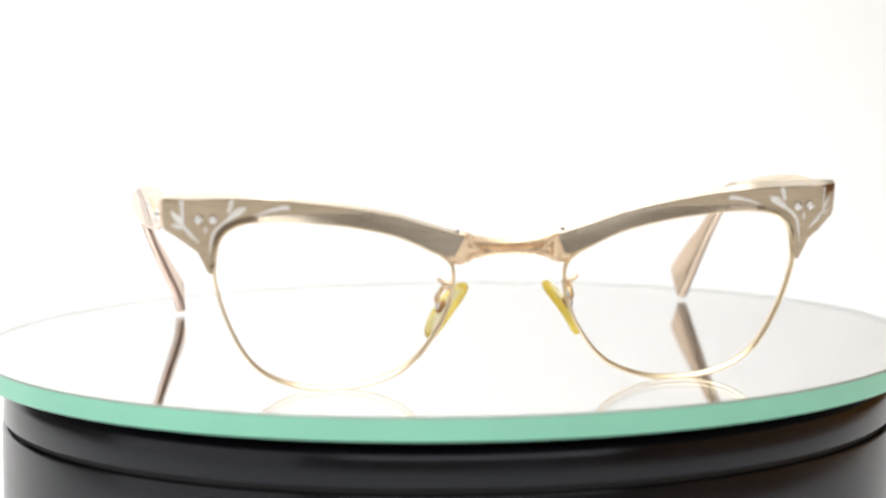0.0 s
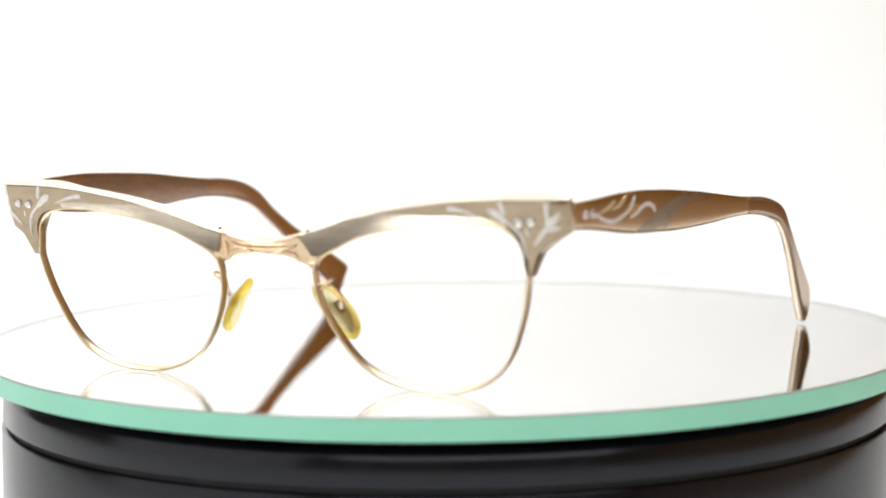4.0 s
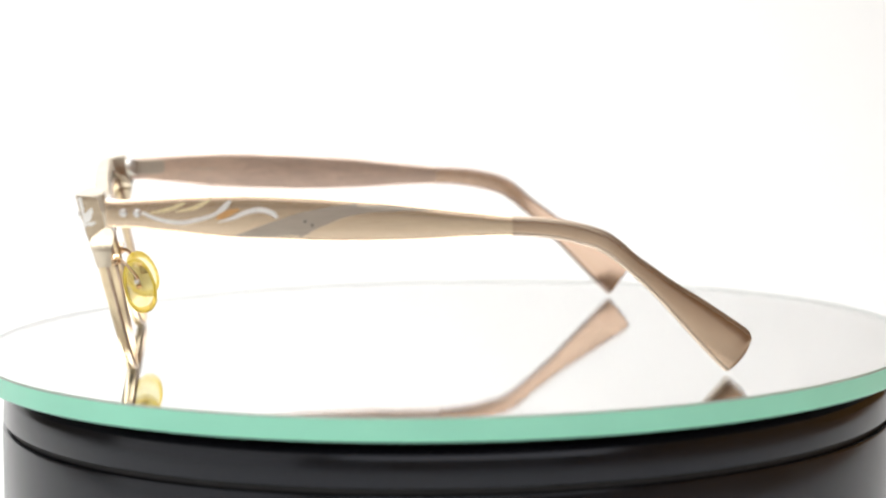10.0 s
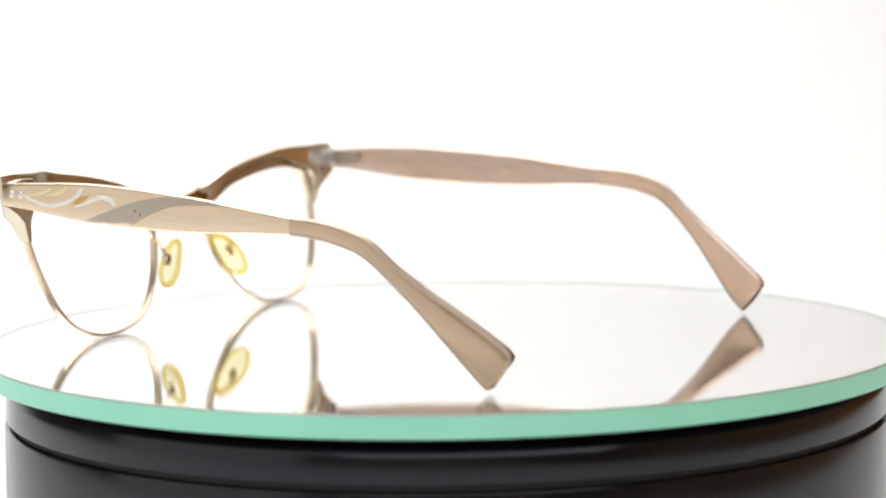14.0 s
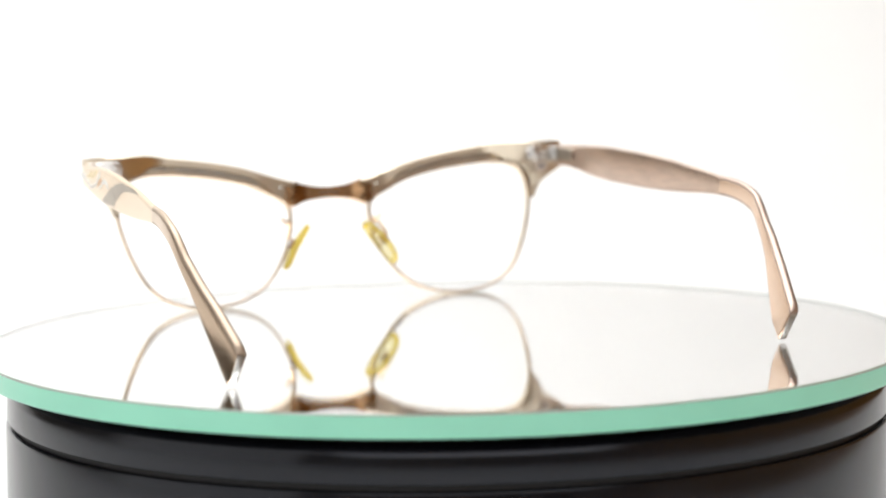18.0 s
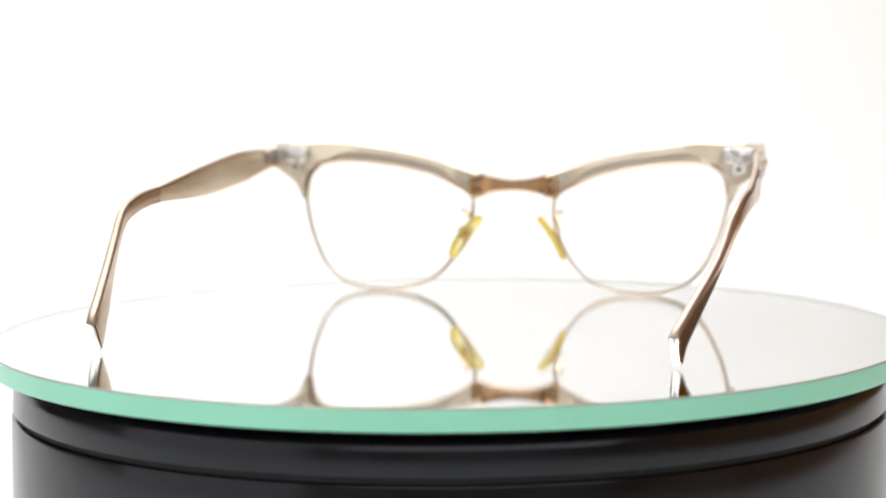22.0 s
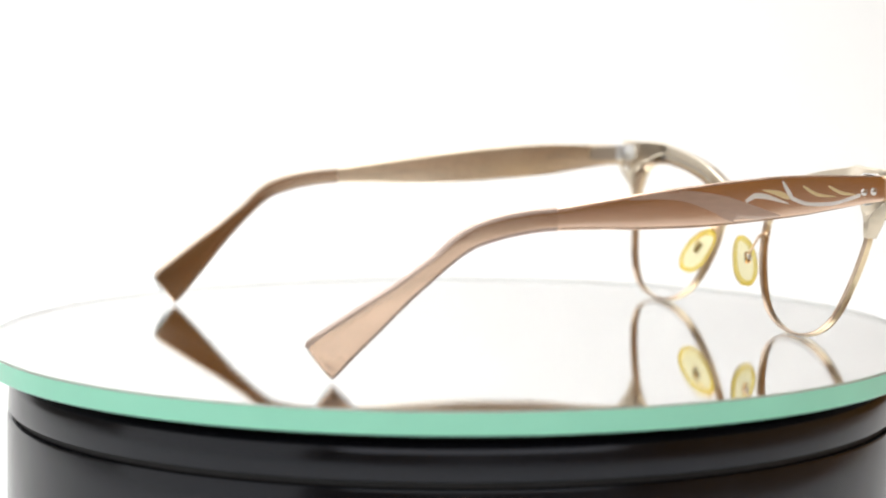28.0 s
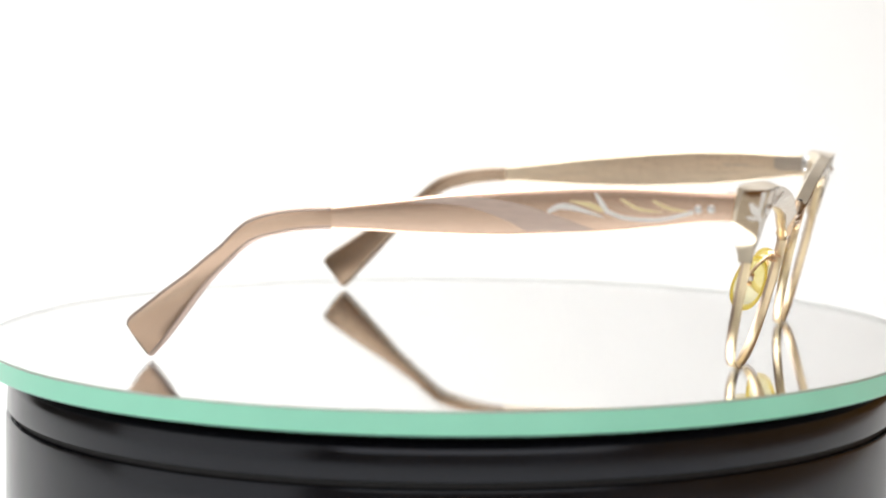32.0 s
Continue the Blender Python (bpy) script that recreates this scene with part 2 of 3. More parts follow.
def brow_bar(s, parent):
    rings = []
    n = len(BROW_LOW)
    low = smooth_line([(x, 0, z) for x, z in BROW_LOW], 3)
    top = []
    for i in range(n - 1):
        (xa, za), (xb, zb) = BROW_TOP[i], BROW_TOP[i + 1]
        top += [Vector((xa + (xb - xa) * k / 3, 0, za + (zb - za) * k / 3)) for k in range(3)]
    top.append(Vector((BROW_TOP[-1][0], 0, BROW_TOP[-1][1])))
    m = len(low)
    for i, (a, b) in enumerate(zip(low, top)):
        f = i / (m - 1)
        span = (b - a).length
        # a crease twists from the upper edge down to a bevel round the opening
        if i <= 24:
            crease, steep = float(np.interp(a.x, (28, 39, 48.5), (0.93, 0.48, 0.28))), float(np.interp(a.x, (20, 30, 39, 48.5), (0.2, 0.34, 0.48, 0.62)))
        else:
            crease, steep = min(0.7, 1.35 / span), 0.38
        # a second crease where the end turns towards the temple
        turn = (62.5 - a.x) / (b.x - a.x) if b.x > 63 else 2.0
        turn = turn if crease + 0.12 < turn < 0.92 else max(crease + 0.02, 0.75)
        # the back of the bar is cut away above the wire between the two ends
        cut = 0.42 * min(1, max(0, (f - 0.10) / 0.06)) * min(1, max(0, (0.50 - f) / 0.05)) + 0.03
        pts = []
        for v in (0.0, crease * 0.5, crease - 0.02, crease + 0.01, (crease + turn) / 2, turn - 0.01, turn + 0.01, max(0.96, turn + 0.015), 1.0):
            p = a.lerp(b, v)
            pts.append(front(p.x, p.z, steep * span * max(0, crease - v) + (0.2 if v == 1.0 else 0.0)))
        for v, k, d in ((1.0, 1, 0.35), (0.93, 1, 0.0), (cut + 0.06, 1, 0.0), (cut, 1, 0.3), (cut * 0.9, 0, 1.6), (0.0, 0, 1.5)):
            p = a.lerp(b, v)
            if v > 0.9 and i <= 36:  # the end blocks stand a little proud of the front's upper edge
                p.z += 0.5 * min(1, max(0, (p.x - 44) / 3))
            pts.append(front(p.x, p.z, max(0.6, depth_at(p.x, p.z) - d) if k else min(d, depth_at(p.x, p.z) - 0.2)))
        rings.append([side(s, p) for p in pts])
    bm = loft(rings)
    bm.faces.ensure_lookup_table()
    for k in range((len(rings) - 1) * 15):
        if 8 <= k % 15 <= 14:
            bm.faces[k].material_index = 1
        elif k % 15 < 3 and k // 15 < 24:
            bm.faces[k].material_index = 2
    return part("brow_bar", bm, [BROW, BROW_BACK, BROW_GREY], parent, "taupe satin aluminium brow bar with a twisted crease and a bright back", angle=32)


def ribbon(line, widths, surface, lift=0.12):
    """A raised, tapered stroke of engraving on a surface given by surface(a, b, height)."""
    bm, rows, n = bmesh.new(), [], len(line)
    for i, p in enumerate(line):
        t = (line[min(i + 1, n - 1)] - line[max(i - 1, 0)]).normalized()
        q = Vector((-t.y, t.x)) if len(t) == 2 else Vector((-t[1], t[0]))
        f = i / (n - 1) * (len(widths) - 1)
        k = min(int(f), len(widths) - 2)
        w = widths[k] + (widths[k + 1] - widths[k]) * (f - k)
        row = []
        for d, h in ((-1, -0.1), (-0.75, lift * 0.8), (0, lift), (0.75, lift * 0.8), (1, -0.1)):
            row.append(bm.verts.new(surface(p[0] + q[0] * w * d, p[1] + q[1] * w * d, h)))
        rows.append(row)
    for a, b in zip(rows, rows[1:]):
        for i in range(4):
            bm.faces.new((a[i], a[i + 1], b[i + 1], b[i]))
    bm.faces.new(rows[0])
    bm.faces.new(list(reversed(rows[-1])))
    return bm


def stroke(pts, widths, surface, lift=0.12, steps=5):
    line = [Vector((p.x, p.y)) for p in smooth_line([(a, b, 0) for a, b in pts], steps)]
    return ribbon(line, widths, surface, lift)


def dome(place, normal, radius, high):
    prof = [(radius, -0.15), (radius, high * 0.25), (radius * 0.85, high * 0.7), (radius * 0.5, high * 0.95), (0, high)]
    return turned(prof, 14, None, facing(place, normal))


def brow_decoration(s, bar):
    def on(x, z, h):
        return side(s, front(x, z, -0.03 - h))

    for pts, w, lift in (
            ([(43.3, 37.3), (44.6, 37.3), (47.0, 36.9), (50.3, 35.8)], [0.35, 0.6, 0.55, 0.42, 0.26, 0.08], 0.16),
            ([(54.2, 39.1), (54.6, 37.9), (55.0, 36.6)], [0.42, 0.55, 0.5, 0.3], 0.16),
            ([(51.6, 37.4), (53.3, 36.6), (55.6, 34.8)], [0.06, 0.55, 0.9, 0.85, 0.6, 0.25], 0.2),
            ([(55.4, 35.0), (56.9, 33.8), (58.0, 32.0), (58.6, 28.2)], [0.3, 0.36, 0.34, 0.3, 0.04], 0.12),
            ([(59.1, 34.0), (59.3, 32.5)], [0.12, 0.28, 0.04], 0.12),
            ([(63.3, 39.0), (63.2, 36.8), (63.1, 34.2)], [0.45, 0.36, 0.3, 0.26], 0.14),
            ([(63.0, 34.2), (63.9, 35.4), (65.1, 37.0)], [0.25, 0.7, 0.8, 0.55, 0.06], 0.2),
            ([(63.1, 33.6), (64.1, 33.9), (65.1, 34.3)], [0.1, 0.5, 0.45, 0.05], 0.14),
            ([(63.1, 34.2), (61.9, 32.6), (60.3, 30.7)], [0.25, 0.45, 0.5, 0.32, 0.04], 0.16)):
        part("engraved_leaf", stroke(pts, [k * 0.88 for k in w], on, lift), ENGRAVED, bar, "bright-cut silver leaf")
    for x, z in ((57.8, 35.3), (60.3, 35.45)):
        part("rivet", dome(side(s, front(x, z, -0.22)), (0, -1, -0.265), 0.88, 0.42), SILVER, bar, "polished domed rivet")
    part("end_screw", dome(side(s, front(10.6, 31.15, 1.9)), (s * 0.26, -0.25, 0.93), 0.62, 0.3), STEEL, bar, "small dark screw head")
    part("rivet", dome(side(s, front(13.4, 29.6, 3.0)), (0, 1, 0.265), 0.5, 0.25), SILVER, bar)


def eyewire(s, parent):
    pts = [front(x, z, 0.25 + 1.35 * z / 34 + 0.55 * min(1, max(0, (z - 24) / 4))) for x, z in RIM]
    line = [Vector((s * p.x, p.y, p.z + 0.3 * min(1, max(0, (p.z - 26) / 4)))) for p in smooth_line(pts, 4, True)]
    bm = tube(line, 0.36, 1.1, BACKWARD, True, 12, 0.75)
    # rear faces get the darker gold, a dark reflection held in colour
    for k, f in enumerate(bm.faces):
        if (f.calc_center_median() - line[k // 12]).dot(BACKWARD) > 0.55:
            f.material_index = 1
    return part("eyewire", bm, [WIRE, WIRE_BACK], parent, "thin rolled-gold wire rim, dark reflection coloured in behind")


def retaining_strip(s, bar):
    """The thin bright strip that closes the channel above the wire, behind the brow."""
    pts = [front(x, z, 2.55) for x, z in ((19.5, 30.9), (22.2, 32.1), (27.6, 33.5), (33, 34.5), (38.6, 35.2), (44, 35.7), (47.5, 35.8))]
    line = [side(s, p) for p in smooth_line(pts, 4)]
    return part("retaining_strip", tube(line, 0.28, 0.5, BACKWARD, False, 8, 0.7), SILVER, bar, "thin bright retaining strip")


def bridge(parent):
    rings = []
    keys = [(-12.2, 25.3, 30.0), (-10.6, 24.8, 31.0), (-9.3, 25.0, 31.1), (-7, 25.9, 30.4), (-3.5, 26.5, 29.7), (0, 26.7, 29.45)]
    keys += [(-x, a, b) for x, a, b in reversed(keys[:-1])]
    line = smooth_line(keys, 4)
    for k in line:
        x, lo, hi = k
        end = min(1, max(0, (abs(x) - 7.0) / 2.5))
        ring = []
        for v, w in ((0, 0.9), (0.06, 0.35), (0.14, 0.2), (0.30, 0.55), (0.45, 0.62), (0.60, 0.55), (0.78, 0.22), (0.88, 0.12), (0.96, 0.3), (1.0, 0.8), (1.0, 2.2), (0.96, 2.5), (0.5, 2.55), (0.04, 2.5), (0.0, 2.2)):
            ring.append(front(x, lo + (hi - lo) * v, w + 0.35 * end))
        rings.append(ring)
    bm = loft(rings)
    bm.faces.ensure_lookup_table()
    for k in range((len(rings) - 1) * 15):
        if 10 <= k % 15 <= 13:
            bm.faces[k].material_index = 1
    ob = part("bridge", bm, [GOLD, PATINA], parent, "rolled-gold bridge with a pressed channel", angle=50)
    for s in (-1, 1):
        tab = []
        for x, lo, hi, w in ((8.5, 25.9, 30.4, 0.15), (9.1, 25.1, 30.9, 0.0), (9.9, 24.7, 30.7, 0.5), (11.4, 24.6, 29.0, 1.1)):
            tab.append([Vector((s * q.x, q.y, q.z)) for q in (front(x, lo, w + 0.6), front(x, lo + 0.4, w), front(x, hi - 0.4, w), front(x, hi, w + 0.6), front(x, hi, 2.0), front(x, lo, 2.0))])
        part("end_plate", loft(tab), GOLD, ob, "pale gold end plate")
    def on(x, z, h):
        return front(x, z, 0.5 - h)
    for pts, w in (([(-8.7, 30.0), (-6.6, 28.5), (-3.0, 27.95), (0, 27.9), (3.0, 27.95), (6.6, 28.5), (8.7, 30.0)], [0.5, 0.3, 0.22, 0.25, 0.22, 0.3, 0.5]),
                   ([(-8.6, 25.6), (-7.0, 27.0), (-4.4, 27.6), (-2.2, 27.5)], [0.45, 0.4, 0.3, 0.06]),
                   ([(8.6, 25.6), (7.0, 27.0), (4.4, 27.6), (2.2, 27.5)], [0.45, 0.4, 0.3, 0.06])):
        part("pressed_ridge", stroke(pts, w, on, 0.42), GOLD, ob, "pressed ridge of the bridge")
    stamp = bmesh.new()
    for i, (a, b) in enumerate(((-2.6, -1.9), (-1.6, -0.8), (-0.5, 0.3), (0.6, 1.5), (1.8, 2.5))):
        q = [front(a, 27.8, 2.5), front(b, 27.8, 2.5), front(b, 28.3, 2.5), front(a, 28.3, 2.5)]
        r = [p + BACKWARD * 0.07 for p in q]
        loft([q, r], True, stamp)
    part("stamp_mark", stamp, STEEL, ob, "row of small stamped bars")
    return ob


def nose_pad(s, parent):
    centre = Vector((s * 11.9, 9.2, 15.3))
    long = Vector((s * 0.57, 0.25, -0.82)).normalized()
    flat = Vector((-s * 0.82, 0.0, -0.57)).normalized()
    flat = (flat * math.cos(radians(14)) + Vector((0, 1, 0)) * math.sin(radians(14))).normalized()
    flat = (flat - long * flat.dot(long)).normalized()
    across = flat.cross(long).normalized()
    rings = []
    for h, k in ((-1.0, 0.84), (-0.75, 0.95), (0.0, 1.0), (0.75, 0.95), (1.0, 0.82)):
        ring = []
        for i in range(28):
            a = 2 * math.pi * i / 28
            c, d = math.cos(a), math.sin(a)
            u, v = 7.0 * math.copysign(abs(c) ** 0.9, c), (3.5 + 0.4 * c) * math.copysign(abs(d) ** 0.9, d)
            ring.append(centre + long * u * k + across * v * k + flat * (h * 0.8 + 0.012 * u * u - 0.25))
        rings.append(ring)
    bm = loft(rings)
    bm.faces.ensure_lookup_table()
    for k, f in enumerate(bm.faces):
        f.material_index = 1 if k < 28 * 4 else 0
    pad = part("nose_pad", bm, [PAD, PAD_EDGE], parent, "yellowed clear plastic nose pad", angle=60)
    root = front(11.4, 20.6, 2.0)
    hub = centre - flat * 1.1
    pts = [Vector((s * root.x, root.y, root.z)), Vector((s * (root.x + 1.0), root.y + 1.7, root.z - 0.5)), hub + Vector((s * 0.9, -0.5, 1.9)), hub + Vector((s * 0.4, 0, 0.8)), hub + flat * 0.4]
    part("pad_arm", tube(smooth_line(pts, 5), 0.5, 0.3, Vector((0.3, 1, 0.2)), False, 8, 0.8), GOLD, pad, "bent gold strip arm")
    a = front(11.3, 21.0, 1.0)
    line = [Vector((s * (a.x - 0.3), a.y, a.z - 0.2)), Vector((s * (a.x + 0.9), a.y + 0.7, a.z)), Vector((s * (a.x + 2.0), a.y + 1.2, a.z + 0.35)), Vector((s * (a.x + 2.7), a.y + 1.3, a.z + 1.0))]
    part("pad_clip", tube(smooth_line(line, 4), 0.36, 0.75, Vector((0, 1, 0.1)), False, 10, 0.7), GOLD, pad, "folded gold clip on the rim")
    line = [Vector((s * (a.x - 0.2), a.y + 0.4, a.z - 1.2)), Vector((s * (a.x + 0.8), a.y + 1.2, a.z - 1.1)), Vector((s * (a.x + 1.5), a.y + 1.9, a.z - 0.7))]
    part("pad_clip", tube(smooth_line(line, 4), 0.3, 0.5, Vector((0, 1, 0.1)), False, 10, 0.7), GOLD, pad, "folded gold clip on the rim")
    part("pad_box", tube([hub - long * 1.4, hub - long * 0.5, hub + long * 0.7, hub + long * 1.2], 0.62, 0.6, flat, False, 10, 0.6), PATINA, pad, "dark metal pad mount")
    part("pad_screw", dome(hub - flat * 0.6, -flat, 0.75, 0.7), SILVER, pad, "shiny round screw")
    return pad


TEMPLE_TOP = [(4.6, 38.6), (10, 38.8), (14, 38.9), (20, 39.1), (26, 39.2), (33, 39.1), (40, 38.7), (47, 38.2), (54, 37.5), (62, 36.7), (69, 35.8), (76, 34.9), (85, 33.8),
              (90, 33.5), (95.5, 32.8), (100.5, 31.6), (104.1, 30.2), (107, 28.1), (110, 25.4), (113, 23.2), (118, 19.6), (124, 15.8), (130, 11.7), (133.4, 9.3), (134.6, 7.8)]
TEMPLE_LOW = [(4.8, 33.4), (10, 33.1), (14, 32.6), (20, 31.8), (26, 31.0), (33, 30.4), (40, 30.0), (47, 29.6), (54, 29.4), (62, 29.4), (69, 29.5), (76, 29.8), (85, 29.85),
              (89.5, 29.6), (94.5, 28.9), (99, 27.8), (102, 26.8), (105, 24.9), (107.7, 22.6), (110.7, 19.9), (114.5, 16.2), (119, 11.2), (123.8, 5.9), (127.3, 2.2), (129, 0.6)]
OUTER = {1: [(4.8, 66.7), (10, 67.6), (37, 68.6), (60, 69.3), (85, 70.9), (99, 72.0), (106, 72.0), (114, 71.0), (125, 69.2), (135, 67.8)], -1: [(4.8, 66.8), (10, 68.2), (31, 69.0), (41, 70.0), (60, 71.7), (85, 72.8), (100, 72.2), (106, 71.1), (114, 69.0), (125, 65.0), (135, 61.2)]}


BOW = {s: smooth_line([(y, x, 0) for y, x in OUTER[s]], 6) for s in (1, -1)}


def outer_x(s, y):
    """How far out the temple's outer face lies at that depth."""
    return float(np.interp(y, [p.x for p in BOW[s]], [p.y for p in BOW[s]]))


def tail_x(s, y, z):
    """The same for the bent tail, which on one side folds along a slanting line."""
    if s < 0 and y > 98 and z < 30:
        y += 0.6 * min(1, (30 - z) / 8) * (float(np.interp(z, [4.4, 6.0, 9.0, 13.5, 17.9, 21.5, 24.0, 26.5, 28.5], [131.8, 130.3, 126.9, 121.5, 116.2, 111.8, 108.9, 106.0, 103.0])) - y)
    return outer_x(s, y)


def rise(s, y):
    """One temple is a little taller than the other along its upper edge."""
    return float(np.interp(y, (5, 12, 45, 60, 100, 112, 126), (0.2, 0.4, 0.45, 0.75, 0.9, 0.5, 0.0))) if s < 0 else 0.0


def side_edges(s):
    top = smooth_line([(0, a, b + rise(s, a)) for a, b in TEMPLE_TOP], 4)
    low = smooth_line([(0, a, b + 0.1 * rise(s, a)) for a, b in TEMPLE_LOW], 4)
    return list(zip(low, top))


def crown(v, wide):
    """The outer face swells a little between its edges."""
    v = min(1, max(0, v))
    return 0.12 * min(1.0, wide / 8.0) * 4 * v * (1 - v)


def side_face(s, y, z, h):
    """A point on the temple's outer face, h above it."""
    hi = float(np.interp(y, [r[0] for r in TEMPLE_TOP[:13]], [r[1] for r in TEMPLE_TOP[:13]])) + rise(s, y)
    lo = float(np.interp(y, [r[0] for r in TEMPLE_LOW[:13]], [r[1] for r in TEMPLE_LOW[:13]])) + 0.1 * rise(s, y)
    off = max(0, min(z - lo, hi - z))
    d = 0.0
    if off < 0.85:
        d = 0.95 * (1 - math.sqrt(max(0, 1 - (1 - off / 0.85) ** 2)))
    return Vector((s * (outer_x(s, y) - d + h + crown((z - lo) / (hi - lo), hi - lo)), y, z))


def temple_skin(s, edges, thick, grow=0.0):
    """Sections with a flat outer face and full round edges."""
    rings, r, half = [], 0.85, thick / 2
    quarter = [(r * (1 - math.cos(radians(k))), half * (1 - math.sin(radians(k)))) for k in (0, 25, 50, 75, 90)]
    for i, (a, b) in enumerate(edges):
        thin = 1 + 0.3 * min(1, max(0, (a.y - 95) / 30))
        # the flared end is cut in a shallow arc
        bulge = (0.9 if s > 0 else 0.35) * max(0.0, 1 - (len(edges) - 1 - i) / 4) if b.y > 133 else 0.0
        up = (b - a).normalized()
        a2, b2 = a - up * grow, b + up * grow
        outer = [(a2 + up * o, d) for o, d in quarter] + [(a2.lerp(b2, f), 0.0) for f in (0.3, 0.42, 0.58, 0.7)] + [(b2 - up * o, d) for o, d in reversed(quarter)]
        inner = [(b2 - up * o, thick - d) for o, d in quarter[1:]] + [(a2 + up * o, thick - d) for o, d in reversed(quarter[1:])]
        ring = []
        for p, d in outer + inner:
            out = grow * (1 - 2 * d / thick) + (crown((p - a2).length / (b2 - a2).length, (b - a).length) if d < half else 0.0)
            v = (p - a2).dot(up) / (b2 - a2).length
            q = p + Vector((0, up.z, -up.y)) * bulge * 4 * v * (1 - v)
            ring.append(Vector((s * (tail_x(s, p.y, p.z) - d * thin + out), q.y, q.z)))
        rings.append(ring)
    if grow:
        # the cut end: its edges are broken round a bright flat face
        ahead, last = Vector((0, up.z, -up.y)), rings.pop()
        low, high = min(q.dot(up) for q in last), max(q.dot(up) for q in last)
        mid = sum((q.x for q in last)) / len(last)
        for forth, inset in ((-0.35, 0.0), (-0.08, 0.1), (0.08, 0.28)):
            ring = []
            for q in last:
                h = q.dot(up)
                ring.append(Vector((q.x + (mid - q.x) * inset, q.y, q.z)) + ahead * forth + up * (min(max(h, low + 2.2 * inset), high - 2.2 * inset) - h))
            rings.append(ring)
    return rings


def temple(s, parent):
    edges = side_edges(s)
    cut = 12 * 4
    bm = loft(temple_skin(s, edges[:cut + 1], 1.65))
    bm.faces.ensure_lookup_table()
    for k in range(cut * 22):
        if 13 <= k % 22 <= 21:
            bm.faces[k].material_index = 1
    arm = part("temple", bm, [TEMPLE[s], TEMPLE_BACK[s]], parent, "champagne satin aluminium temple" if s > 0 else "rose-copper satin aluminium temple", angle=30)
    bm = loft(temple_skin(s, edges[cut:], 1.65, 0.06))
    bm.faces.ensure_lookup_table()
    for k in range(len(bm.faces) - 2):
        if k % 22 < 4 or 9 <= k % 22 <= 16 or k % 22 > 17:
            bm.faces[k].material_index = 2
    bm.faces[-1].material_index = 1
    part("tip_sleeve", bm, [TIP[s], SILVER, TIP_EDGE[s]], arm, "olive-brown flared temple tip" if s > 0 else "rose-brown flared temple tip", angle=30)

    def on(y, z, h):
        return side_face(s, y, z + 0.5 * rise(s, y), h)
    # diagonal inlay
    bm = bmesh.new()
    shift = 0.0 if s > 0 else 2.6
    upper = smooth_line([(29.3 + shift, 31.0, 0), (36.6 + shift, 33.5, 0), (45.0 + shift, 35.9, 0), (56.0 + shift, 37.0, 0), (69.0, 35.5, 0)], 6)
    lower = smooth_line([(29.8 + shift, 30.9, 0), (41.0 + shift, 30.1, 0), (47.0 + shift, 32.6, 0), (55.0 + shift, 35.0, 0), (69.0, 35.4, 0)], 6)
    grid = []
    for a, b in zip(lower, upper):
        grid.append([bm.verts.new(on(a.x + (b.x - a.x) * v, a.y + (b.y - a.y) * v, 0.05)) for v in (0, 0.25, 0.5, 0.75, 1.0)])
    for r, q in zip(grid, grid[1:]):
        for i in range(4):
            bm.faces.new((r[i], r[i + 1], q[i + 1], q[i]))
    part("diagonal_stripe", bm, STRIPE[s], arm, "grey diagonal aluminium stripe" if s > 0 else "pale diagonal aluminium stripe")
    if s > 0:
        rivets, silver = ((8.2, 36.2), (10.9, 36.1)), (
            ("engraved_stem", [(11.8, 36.2), (14.1, 35.1), (16.9, 34.3), (19.8, 34.0), (22.6, 34.5), (25.0, 35.1), (26.6, 35.8)], [0.3, 0.42, 0.48, 0.5, 0.46, 0.4, 0.34]),
            ("engraved_leaf", [(26.4, 35.7), (27.9, 36.8), (29.2, 38.2)], [0.3, 0.5, 0.62, 0.5, 0.12]),
            ("engraved_tail", [(26.7, 34.0), (29.6, 34.7), (32.0, 35.7), (34.9, 36.2), (37.3, 35.5), (38.3, 34.5)], [0.1, 0.38, 0.5, 0.58, 0.6, 0.4]))
        gilt = ([(13.2, 36.0), (17.0, 36.7), (20.2, 37.9)], [(18.4, 36.2), (22.1, 36.9), (25.3, 38.5)])
        bud, bud_w = [(26.3, 34.6), (28.5, 35.6), (31.0, 36.5)], [0.1, 0.7, 0.75, 0.5, 0.06]
    else:
        rivets, silver = ((9.1, 35.6), (11.6, 35.5)), (
            ("engraved_leaf", [(29.3, 34.5), (30.7, 36.5), (31.8, 38.3)], [0.45, 0.6, 0.5, 0.12]),
            ("engraved_tail", [(30.2, 33.5), (34.1, 34.7), (36.5, 35.3), (38.9, 35.4), (41.0, 34.3)], [0.08, 0.42, 0.6, 0.68, 0.6, 0.42]))
        gilt = ([(13.6, 35.0), (17.3, 35.5), (20.5, 37.0)], [(18.5, 34.7), (23.3, 35.3), (26.8, 37.2)])
        bud, bud_w = [(30.1, 34.6), (32.9, 35.8), (36.9, 36.6)], [0.2, 0.75, 0.7, 0.4, 0.05]
        rope = smooth_line([(12.9, 34.8, 0), (15.4, 34.1, 0), (19.0, 33.3, 0), (22.6, 33.2, 0), (26.3, 33.5, 0), (29.3, 34.6, 0)], 5)
        for p in rope:
            part("engraved_bead", dome(on(p.x, p.y, 0), (s, 0, 0), 0.46, 0.24), ENGRAVED, arm, "bright-cut silver bead")
